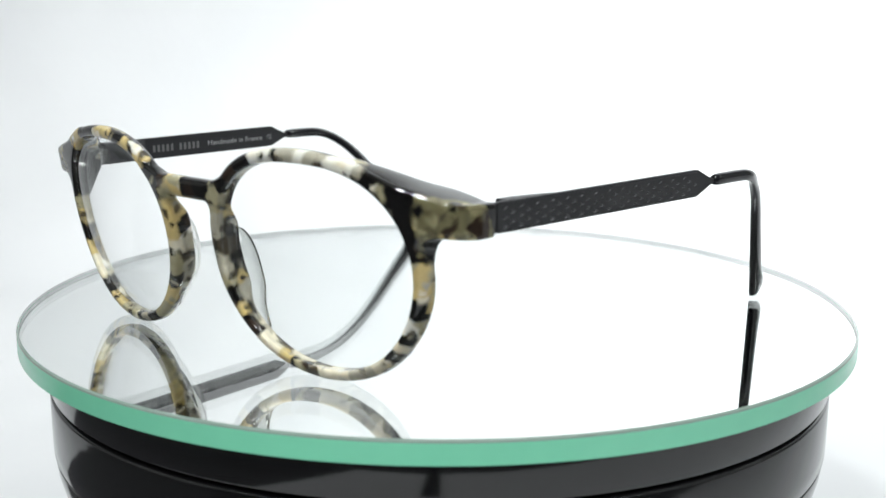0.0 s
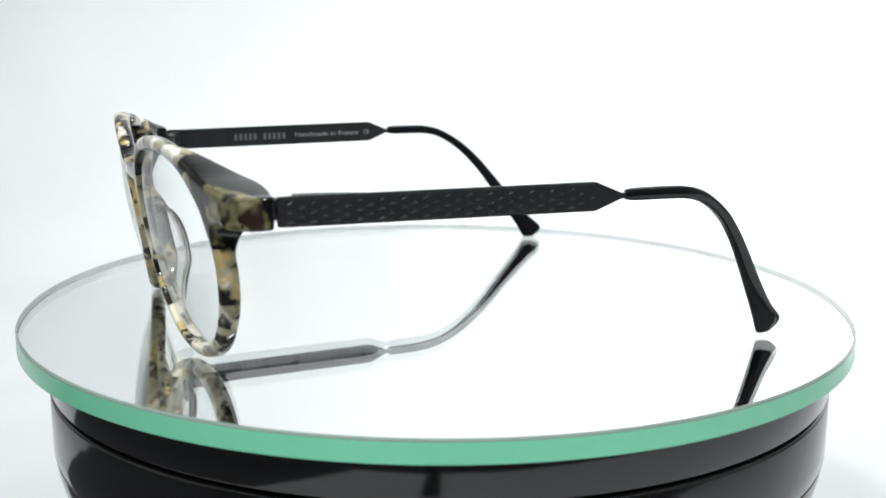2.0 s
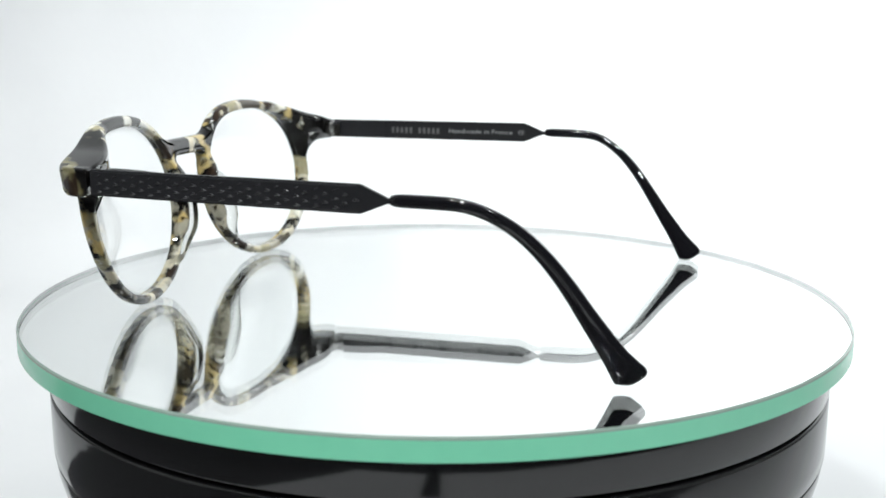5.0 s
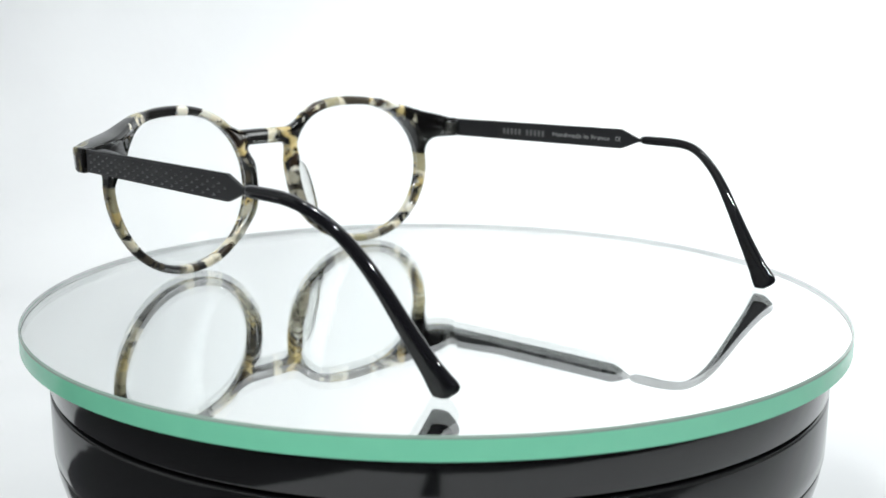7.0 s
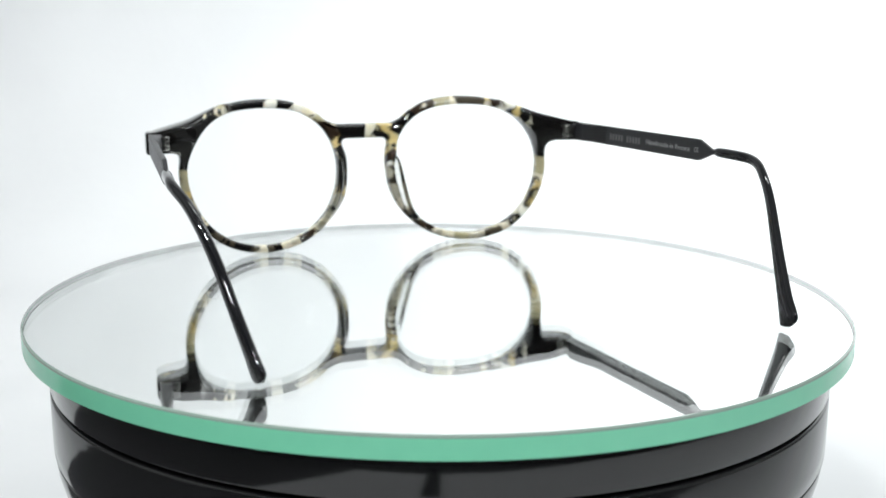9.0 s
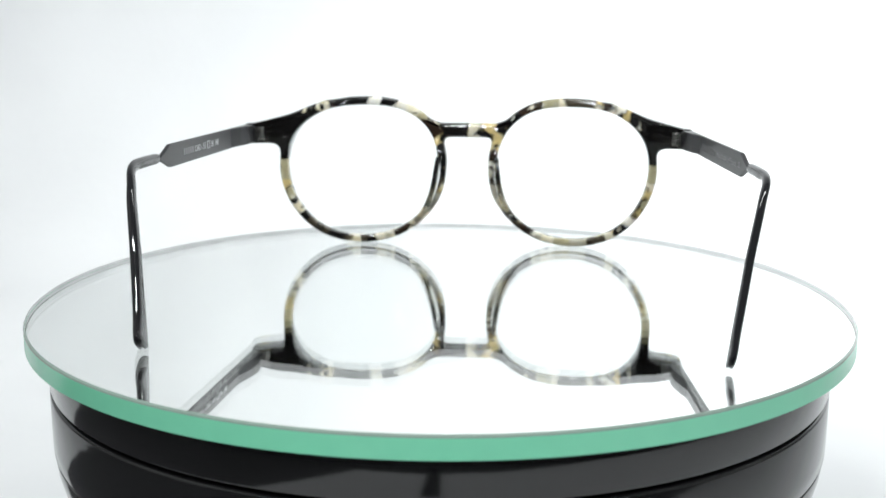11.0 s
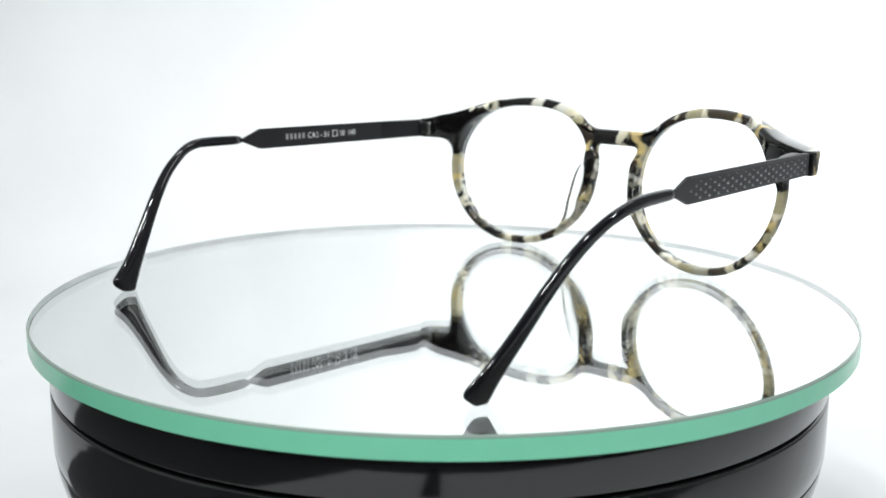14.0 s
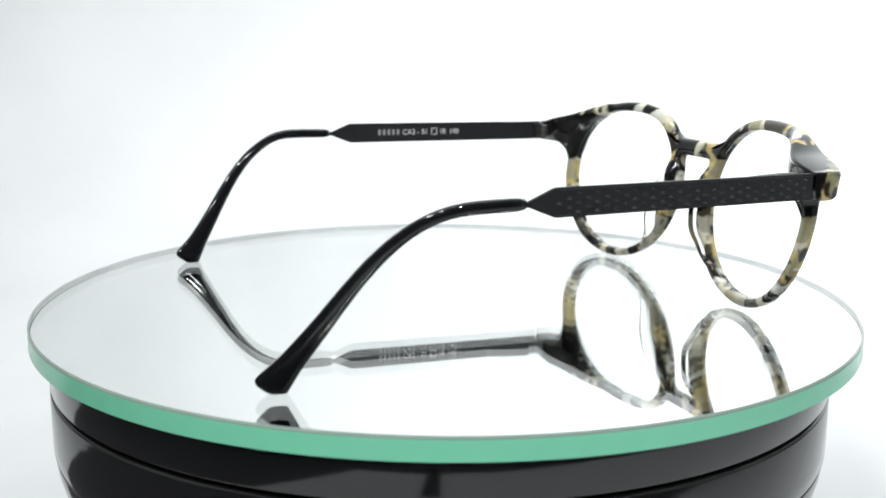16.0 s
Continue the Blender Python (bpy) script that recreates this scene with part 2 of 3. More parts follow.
def build_backdrop():
    """White paper: a table sheet that sweeps up into a wall behind."""
    verts, faces, n = [], [], 130
    prof = [(0.4 * k / 20, 0.0) for k in range(0, 21)]
    for k in range(1, 17):
        a = math.pi / 2 * k / 16
        prof.append((0.4 + 0.18 * math.sin(a), 0.18 - 0.18 * math.cos(a)))
    prof += [(0.58, 0.18 + 1.2 * k / 60) for k in range(1, 61)]
    for y, z in prof:
        for i in range(n + 1):
            x = -1.3 + 2.6 * i / n
            d = 0.007 * noise.noise((x * 3.1, (y + z) * 2.3, 0.0)) + 0.0045 * noise.noise((x * 9, (y + z) * 6, 4.0)) + 0.0012 * noise.noise((x * 24, (y + z) * 14, 9.0))
            d = d * min(1.0, max(0.0, (z - 0.02) * 8))
            # its front edge runs uneven, and a corner is cut away
            cut = min(1.0, max(0.0, (x + 0.135) / 0.03))
            front = (-0.05 - 0.55 * max(-0.2, x)) * (1 - cut) - 0.315 * cut + 0.014 * noise.noise((x * 14, 0.0, 7.0))
            verts.append((x, y + d if y >= 0.4 else y + front * (1 - y / 0.4), FLOOR * MM + z))
    for j in range(len(prof) - 1):
        for i in range(n):
            a = j * (n + 1) + i
            faces.append((a, a + 1, a + n + 2, a + n + 1))
    return tagged(link_mesh("backdrop", verts, faces, PAPER), "white paper backdrop sweeping up behind the turntable", "backdrop", kind="structure")


build_backdrop()


def build_table():
    """The dark table on which paper and turntable stand."""
    m, nt, b = material("dark_table")
    b.inputs["Base Color"].default_value = (0.05, 0.05, 0.055, 1)
    f = grain(nt, b, 60.0, 0.2, 0.0005)
    vary_rough(nt, b, f, 0.4, 0.6)
    bm = bmesh.new()
    bmesh.ops.create_cube(bm, size=1, matrix=Matrix.Translation((0, -0.2, FLOOR * MM - 0.022)) @ Matrix.Diagonal((2.8, 1.9, 0.04, 1)))
    bmesh.ops.bevel(bm, geom=list(bm.edges), offset=0.003, segments=2, affect="EDGES")
    me = bpy.data.meshes.new("table")
    bm.to_mesh(me)
    bm.free()
    me.materials.append(m)
    return tagged(new("table", me), "dark grey table under the white paper", "table", kind="structure")


build_table()


def build_dark_screen():
    """An unseen dark screen behind the camera, added to block light and deepen blacks."""
    m, nt, b = material("dark_screen_coat")
    b.inputs["Base Color"].default_value = (0.06, 0.06, 0.065, 1)
    f = grain(nt, b, 40.0, 0.3, 0.001)
    vary_rough(nt, b, f, 0.8, 0.95)
    bm = bmesh.new()
    bmesh.ops.create_cube(bm, size=1, matrix=Matrix.Translation((0, -1.25, 0.35)) @ Matrix.Diagonal((4.4, 0.1, 2.5, 1)))
    me = bpy.data.meshes.new("dark_screen")
    bm.to_mesh(me)
    bm.free()
    me.materials.append(m)
    return tagged(new("dark_screen", me), "unseen dark screen behind the camera, added to cut light from the front", "wall", kind="structure")


build_dark_screen()


def build_mirrored_bar():
    """Unseen bar before the turntable on the paper, added for the base's dark reflection."""
    bm = bmesh.new()
    bmesh.ops.create_cube(bm, size=1, matrix=Matrix.Translation((-0.006, -0.275, FLOOR * MM + 0.0031)) @ Matrix.Diagonal((0.013, 0.15, 0.006, 1)))
    bmesh.ops.bevel(bm, geom=list(bm.edges), offset=0.0015, segments=2, affect="EDGES")
    me = bpy.data.meshes.new("mirrored_bar")
    bm.to_mesh(me)
    bm.free()
    me.materials.append(TIP)
    return tagged(new("mirrored_bar", me), "unseen flat black bar on paper, added to mirror as a dark strip in the base", "stand")


build_mirrored_bar()


# ---- turntable ----
def build_turntable():
    th = tagged(new("turntable"), "round glossy black plastic turntable base with two grooves", "turntable")
    th.location = (-0.0002, -0.0011, FLOOR * MM)
    def up(prof):
        return [(r, z - FLOOR) for r, z in prof]
    lathe("platter_ring", up([(0, -6.25), (99.7, -6.25), (102.0, -6.6), (102.7, -7.4), (102.8, -9), (102.8, -15.7), (102.65, -16.1), (102.2, -16.3), (100.2, -16.3), (0, -16.3)]), BASE, th)
    lathe("spindle", up([(0, -16.2), (99.8, -16.2), (99.8, -17.3), (0, -17.3)]), BASE, th)
    lathe("body", up([(0, -17.2), (101.9, -17.2), (102.6, -17.4), (102.8, -17.9), (102.8, -29), (102.7, -32.5), (102.55, -32.8), (101.6, -32.9), (101.6, -33.3), (102.4, -33.4), (102.45, -33.7), (102.0, -37), (101.0, -41), (98.5, -45.5), (94, -50), (88, -54), (86, -56), (0, -56)]), BASE, th)
    lathe("foot", up([(0, -55.9), (70, -55.9), (71, -57), (71, -92), (78, -97), (79, -98), (79, -99.5), (78, -100), (0, -100)]), BASE, th, label="black plastic foot of the turntable")
    return th


def build_disc():
    th = tagged(new("mirror_disc"), "round mirror plate of clear glass with green edge on turntable", "mirror")
    c, R, T = (-0.79, -1.10), 109.0, 5.2
    plate = lathe("glass_plate", [(0, TOP), (60, TOP), (R - 0.55, TOP)], GLASS, th, 384, centre=c)
    arris = lathe("arris", [(R - 0.55, TOP), (R - 0.13, TOP - 0.3), (R, TOP - 0.65)], ARRIS, th, 384, "dull bevelled arris", c)
    band = lathe("ground_edge", [(R, TOP - 0.65), (R, TOP - T + 0.25), (R - 0.4, TOP - T)], EDGE, th, 384, "cloudy green ground glass edge", c)
    back = lathe("silvering", [(R - 0.4, TOP - T), (60, TOP - T), (0, TOP - T)], MIRROR, th, 384, "silvered mirror back", c)
    lining = lathe("edge_frosting", [(R - 0.3, TOP - 0.6), (R - 0.3, TOP - T + 0.25)], FROST, th, 384, "pale frosted inner side of the edge", c)
    for ob, up in ((plate, 1), (back, -1), (arris, 0), (band, 0), (lining, 0)):
        me = ob.data
        if me.polygons[0].normal.z * up < 0:
            me.flip_normals()
        me.polygons.foreach_set("use_smooth", [False] * len(me.polygons))
    return th


# ---- spectacles ----
INNER = (23.77, 0.0, 0.48, 1.62, 0.12, 0.0, 0.57, -0.31, 0.07)
CX, CZ, THICK = 35.0, 23.55, 4.0


def rim(phi):
    """Radius of the lens opening, in mm, at an angle from the hinge side over the top."""
    r = INNER[0]
    for k in range(1, 5):
        r = r + INNER[2 * k - 1] * np.cos(k * phi) + INNER[2 * k] * np.sin(k * phi)
    return r


def rim_width(phi):
    return 2.45 + 0.5 * np.exp(-((np.abs(phi) - 2.9) / 0.35) ** 2) + 0.25 * np.exp(-(phi / 0.5) ** 2) + 0.4 * np.exp(-((phi - 1.65) / 0.75) ** 2)


def front_y(x, z):
    """The bowed, tilted front face: mm, towards the temples."""
    ax = np.abs(x)
    q = np.clip((ax - 67.3) / 5.4, 0, 0.985)
    return -(4.9 + 0.165 * z - 0.002023 * x * x) + 4.0 * (1 - np.sqrt(1 - q * q))


def smooth_min(a, b, k):
    h = np.clip(0.5 + 0.5 * (b - a) / k, 0, 1)
    return b + (a - b) * h - k * h * (1 - h)


def box_distance(x, z, cx, cz, hx, hz, r):
    qx, qz = np.abs(x - cx) - hx + r, np.abs(z - cz) - hz + r
    return np.hypot(np.maximum(qx, 0), np.maximum(qz, 0)) + np.minimum(np.maximum(qx, qz), 0) - r


def outer_distance(x, z):
    x = np.abs(x)
    u, w = x - CX, z - CZ
    phi, r = np.arctan2(w, u), np.hypot(u, w)
    d = r - rim(phi) - rim_width(phi)
    d = smooth_min(d, box_distance(x, z, 0.0, 36.95, 12.0, 2.4, 0.3), 3.0)
    lug = box_distance(x, np.where(z > 36.5, z - 0.25 * np.maximum(0, 70.5 - x), z), 60.5, 36.4, 12.5, 3.35, 0.7)
    return smooth_min(d, lug, 4.0)


def hole_distance(x, z):
    u, w = np.abs(x) - CX, z - CZ
    return np.hypot(u, w) - rim(np.arctan2(w, u))


def step01(a, b, x):
    q = np.clip((x - a) / (b - a), 0, 1)
    return q * q * (3 - 2 * q)


def nose_extra(ax, z):
    """The rims stand out backwards beside the nose, where the pads grow from them."""
    return 2.2 * (1 - step01(10.5, 15.0, ax)) * step01(9, 17, z) * (1 - step01(29, 34.5, z))


def back_extra(x, z):
    """The endpieces grow deeper towards the hinges, and the rims beside the nose."""
    ax = np.abs(x)
    lug = np.maximum(0.0, 8.3 - THICK - front_y(x, z)) * step01(44.0, 69.0, ax) * step01(26, 37, z)
    return lug + nose_extra(ax, z)


def outer_loop():
    """The front's outline, found by stepping from the rims' centres and the bridge along rays."""
    pts = []
    # half outline from the bridge's top centre round to its underside, by marching along the zero line
    x, z = 0.0, 39.3
    heading = np.array((1.0, 0.0))
    for k in range(2000):
        x, z = x + heading[0] * 0.5, z + heading[1] * 0.5
        for it in range(4):
            e = 1e-3
            g = np.array((outer_distance(x + e, z) - outer_distance(x - e, z), outer_distance(x, z + e) - outer_distance(x, z - e))) / (2 * e)
            d = outer_distance(x, z)
            g2 = max(1e-6, float(g @ g))
            x, z = x - d * g[0] / g2, z - d * g[1] / g2
        if x <= 0 and k > 20:
            break
        pts.append((float(x), float(z)))
        t = np.array((g[1], -g[0]))
        heading = t / np.linalg.norm(t)
    half = [q for q in pts if q[0] > 0.15]
    return half + [(-a, b) for a, b in reversed(half)]


def bevel_loops(loop, closed_sign, b, lug):
    """The loop and two smaller ones for a rounded arris; closed_sign points into the material."""
    p = np.array(loop)
    t = np.roll(p, -1, 0) - np.roll(p, 1, 0)
    t /= np.linalg.norm(t, axis=1)[:, None]
    nrm = np.stack([t[:, 1], -t[:, 0]], 1) * closed_sign
    out = []
    # another radius on the endpieces
    b = b + (lug - b) * step01(57, 65, np.abs(p[:, 0]))
    for k in range(5):
        a = math.pi / 2 * k / 4
        out.append((p + nrm * b[:, None] * (1 - math.cos(a)), b * (1 - math.sin(a))))
    return out


def build_front(th):
    from mathutils import geometry
    out = outer_loop()
    holes = []
    for s in (1, -1):
        ph = np.linspace(-math.pi, math.pi, 300, endpoint=False)
        r = rim(ph)
        holes.append([(s * (CX + a * math.cos(q)), CZ + a * math.sin(q)) for a, q in zip(r, ph)])
    verts, faces = [], []
    caps = {0: [], 1: []}
    for loop, kind in ((out, "out"), (holes[0], "in"), (holes[1], "in")):
        area = sum(a[0] * b[1] - b[0] * a[1] for a, b in zip(loop, loop[1:] + loop[:1]))
        into = -1 if area > 0 else 1
        if kind == "in":
            into = -into
        b = 1.5 if kind == "out" else 0.7
        rows, n = [], len(loop)
        rings, back_rings = bevel_loops(loop, into, b, 1.3), bevel_loops(loop, into, b, 0.7)
        seq = [(ring, dep, 0) for ring, dep in reversed(rings)] + [(ring, dep, 1) for ring, dep in back_rings]
        for ring, dep, face in seq:
            rows.append(range(len(verts), len(verts) + n))
            for (x, z), cut in zip(ring, dep):
                y0 = front_y(x, z)
                y = y0 + cut if face == 0 else y0 + THICK + back_extra(x, z) - cut
                verts.append((x * MM, y * MM, z * MM))
        for a, c in zip(rows, rows[1:]):
            for k in range(n):
                faces.append((a[k], a[(k + 1) % n], c[(k + 1) % n], c[k]))
        caps[0].append((list(rows[0]), rings[-1][0]))
        caps[1].append((list(rows[-1]), rings[-1][0]))
    # front and back faces, with points strewn inside for an even curve
    gx, gz = np.meshgrid(np.arange(-74, 74.1, 0.9), np.arange(-3, 50, 0.9))
    gx, gz = gx.ravel() + 0.2 * np.random.rand(gx.size), gz.ravel() + 0.2 * np.random.rand(gz.size)
    ok = (outer_distance(gx, gz) < -1.85) & (hole_distance(gx, gz) > 1.05)
    inner = list(zip(gx[ok].tolist(), gz[ok].tolist()))
    flat, ids, edges = [], {0: [], 1: []}, []
    for j in range(3):
        st, ring = len(flat), caps[0][j][1]
        flat += [Vector((float(x), float(z))) for x, z in ring]
        ids[0] += caps[0][j][0]
        ids[1] += caps[1][j][0]
        edges += [(st + k, st + (k + 1) % len(ring)) for k in range(len(ring))]
    for face in (0, 1):
        for x, z in inner:
            ids[face].append(len(verts))
            y = front_y(x, z) + (0 if face == 0 else THICK + back_extra(x, z))
            verts.append((x * MM, y * MM, z * MM))
    flat += [Vector(q) for q in inner]
    res = geometry.delaunay_2d_cdt(flat, edges, [], 0, 1e-6)
    pos, tris, origin = res[0], res[2], res[3]
    for tri in tris:
        cx, cz = sum(pos[q][0] for q in tri) / 3, sum(pos[q][1] for q in tri) / 3
        if outer_distance(cx, cz) > -0.8 or hole_distance(cx, cz) < 0.4:
            continue
        o = [origin[q][0] for q in tri if origin[q]]
        if len(o) == 3:
            for face in (0, 1):
                faces.append(tuple(ids[face][q] for q in o))
    return link_mesh("front", verts, faces, ACETATE, th, "mottled black, cream and amber acetate front")


def build_lens(th, s):
    """A thin convex demo lens set in the rim's groove."""
    verts, faces, rows, n = [], [], [], 128
    for face, rings in ((0, (0.0, 0.2, 0.4, 0.6, 0.75, 0.88, 1.0)), (1, (1.0, 0.88, 0.75, 0.6, 0.4, 0.2, 0.0))):
        for q in rings:
            if q == 0:
                rows.append([len(verts)] * n)
                verts.append((s * CX * MM, (front_y(CX, CZ) - 1.4 + 1.4 * face) * MM, CZ * MM))
                continue
            rows.append(list(range(len(verts), len(verts) + n)))
            for k in range(n):
                a = 2 * math.pi * k / n
                r = (float(rim(math.atan2(math.sin(a), math.cos(a)))) - 0.03) * q
                x, z = CX + r * math.cos(a), CZ + r * math.sin(a)
                verts.append((s * x * MM, (front_y(x, z) + 1.0 - 2.4 * (1 - q * q) + 1.4 * face) * MM, z * MM))
    for a, b in zip(rows, rows[1:]):
        for k in range(n):
            f = [a[k], a[(k + 1) % n], b[(k + 1) % n], b[k]]
            f = [q for i, q in enumerate(f) if q not in f[:i]]
            faces.append(f)
    ob = link_mesh("lens", verts, faces, LENS, th, "clear lens")
    ob.visible_shadow = False
    return ob


def build_pad(th, s):
    """The nose pad: a flange that grows out of the rim's inner side, backwards and outwards."""
    verts, faces, rows = [], [], []
    n = 40
    for k in range(n + 1):
        u = k / n
        phi = math.radians(168 + 56 * u)
        ph = math.atan2(math.sin(phi), math.cos(phi))
        r = float(rim(ph)) + 1.1
        h = 4.2 * math.sin(math.pi * u ** 0.62) ** 0.75 if 0 < u < 1 else 0.0
        cx, cz = CX + r * math.cos(phi), CZ + r * math.sin(phi)
        y0 = front_y(cx, cz) + THICK - 1.4 + 0.6 * nose_extra(cx, cz)
        row = []
        for j in range(12):
            a = 2 * math.pi * j / 12
            depth = (0.5 + 0.5 * math.cos(a)) * (h + 1.4)
            side = 1.35 * math.sin(a) * (0.7 + 0.3 * math.cos(a))
            flare = 0.50 * max(0.0, depth - 1.0)
            row.append(len(verts))
            x, z = cx - (side - 0.0) * math.cos(phi) + flare * 0.9, cz - side * math.sin(phi) - flare * 0.15
            verts.append((s * x * MM, (y0 + depth) * MM, z * MM))
        rows.append(row)
    for a, b in zip(rows, rows[1:]):
        for j in range(12):
            faces.append((a[j], a[(j + 1) % 12], b[(j + 1) % 12], b[j]))
    faces += [rows[0], rows[-1]]
    return link_mesh("nose_pad", verts, faces, PADCLEAR, th, "clear acetate nose pad")


def blade_x(y):
    """Mid-plane of a temple, mm from the middle of the spectacles."""
    return 71.9 + (y - 9.0) * 0.066


def emboss_mesh(name, strokes, s):
    """A raised mark: slender ridges, each from end to end with a half width and a height, in mm."""
    verts, faces = [], []
    for y0, z0, y1, z1, w, h in strokes:
        dy, dz = y1 - y0, z1 - z0
        n = math.hypot(dy, dz)
        my, mz, ny, nz = (y0 + y1) / 2, (z0 + z1) / 2, -dz / n * w, dy / n * w
        k = len(verts)
        for x, y, z in ((0, y0, z0), (0, my - ny, mz - nz), (0, y1, z1), (0, my + ny, mz + nz), (h, my, mz)):
            verts.append((s * x * MM, y * MM, z * MM))
        faces += [(k, k + 1, k + 4), (k + 1, k + 2, k + 4), (k + 2, k + 3, k + 4), (k + 3, k, k + 4), (k + 3, k + 2, k + 1, k)]
    me = bpy.data.meshes.new(name)
    me.from_pydata(verts, [], faces)
    me.materials.append(DASH)
    bm = bmesh.new()
    bm.from_mesh(me)
    bmesh.ops.recalc_face_normals(bm, faces=bm.faces)
    bm.to_mesh(me)
    bm.free()
    return me


def build_temple(th, s):
    """A flat black metal blade with an arrow end; beyond its neck a black acetate tip."""
    marks = (emboss_mesh("dash", [(-0.80, -0.36, 0.80, 0.36, 0.10, 0.20)], s),
             emboss_mesh("arrowhead", [(-1.0, -0.26, 1.05, -0.10, 0.11, 0.20), (-0.6, 0.38, 1.05, -0.08, 0.09, 0.18)], s))
    # outline of the blade in its own plane: (distance back, height)
    top, bot = 39.45, 33.55
    line = [(8.9, bot + 0.2), (9.3, bot), (76.0, bot + 0.15), (82.2, 36.2), (83.8, 36.25), (83.8, 37.35), (82.2, 37.35), (76.0, top + 0.5), (9.3, top + 0.1), (8.9, top - 0.1)]
    bm = bmesh.new()
    vs = [bm.verts.new((s * (blade_x(y) + 0.55) * MM, y * MM, z * MM)) for y, z in line]
    f = bm.faces.new(vs)
    ex = bmesh.ops.extrude_face_region(bm, geom=[f])
    bmesh.ops.translate(bm, verts=[q for q in ex["geom"] if isinstance(q, bmesh.types.BMVert)], vec=(-s * 1.1 * MM, 0, 0))
    bmesh.ops.recalc_face_normals(bm, faces=bm.faces)
    bmesh.ops.bevel(bm, geom=list(bm.edges), offset=0.16 * MM, segments=2, affect="EDGES", clamp_overlap=True)
    blade = part("temple_blade", bm, BLADE, th, "satin black metal temple with embossed dashes")
    # raised border lines along both long edges
    for z, rise in ((top - 0.4, 0.4), (bot + 0.5, 0.1)):
        bm = bmesh.new()
        for y0, y1 in ((9.6, 75.6),):
            q = []
            for y in (y0, y1):
                for dz, dx in ((-0.16, 0.50), (0, 0.66), (0.16, 0.50)):
                    q.append(bm.verts.new((s * (blade_x(y) + dx) * MM, y * MM, (z + dz + rise * (y - y0) / (y1 - y0)) * MM)))
            for fc in ((0, 1, 4, 3), (1, 2, 5, 4), (0, 3, 5, 2), (0, 2, 1), (3, 4, 5)):
                bm.faces.new([q[i] for i in fc])
        bmesh.ops.recalc_face_normals(bm, faces=bm.faces)
        part("border_ridge", bm, BLADE, blade)
    # embossed marks in staggered rows: slanting dashes along the top, arrowheads below
    lean = math.atan(0.066)
    for row in range(5):
        for k in range(15):
            y = 11.3 + 4.55 * k + (2.1 if row % 2 else 0.0)
            z = 38.25 - row * 0.92 + 0.25 * (y - 9) / 67
            if y > 77.2 - abs(z - 36.75) * 1.3:
                continue
            ob = new("dash" if row == 0 else "arrowhead", marks[row > 0])
            ob.parent = blade
            ob.location = (s * (blade_x(y) + 0.53) * MM, y * MM, z * MM)
            ob.rotation_euler = (0, 0, -s * lean)
    # the thicker inner plate beside the hinge
    for prof, lo_z, hi_z in (([(9.4, 0.4), (9.4, 3.2), (12.3, 3.2), (12.3, 0.4)], bot + 0.35, top - 0.5),
                             ([(12.4, 0.4), (12.4, 3.1), (17.0, 2.9), (22.0, 2.0), (28.0, 0.4)], bot + 0.3, top + 0.2)):
        bm = bmesh.new()
        lo = [bm.verts.new((s * (blade_x(y) - dx) * MM, y * MM, lo_z * MM)) for y, dx in prof]
        hi = [bm.verts.new((s * (blade_x(y) - dx) * MM, y * MM, hi_z * MM)) for y, dx in prof]
        bm.faces.new(lo)
        bm.faces.new(hi)
        for k in range(len(prof)):
            j = (k + 1) % len(prof)
            bm.faces.new((lo[k], lo[j], hi[j], hi[k]))
        bmesh.ops.recalc_face_normals(bm, faces=bm.faces)
        bmesh.ops.bevel(bm, geom=list(bm.edges), offset=0.18 * MM, segments=2, affect="EDGES", clamp_overlap=True)
        part("hinge_plate", bm, BLADE, blade)
    build_tip(th, s)
    build_hinge(th, s)
    return blade


def spline(points, n):
    """Catmull-Rom through the points."""
    p = [np.array(q, float) for q in points]
    p = [2 * p[0] - p[1]] + p + [2 * p[-1] - p[-2]]
    out = []
    for i in range(1, len(p) - 2):
        for k in range(n):
            t = k / n
            out.append(0.5 * (2 * p[i] + (p[i + 1] - p[i - 1]) * t + (2 * p[i - 1] - 5 * p[i] + 4 * p[i + 1] - p[i + 2]) * t * t
                              + (3 * p[i] - p[i - 1] - 3 * p[i + 1] + p[i + 2]) * t ** 3))
    out.append(p[-2])
    return out


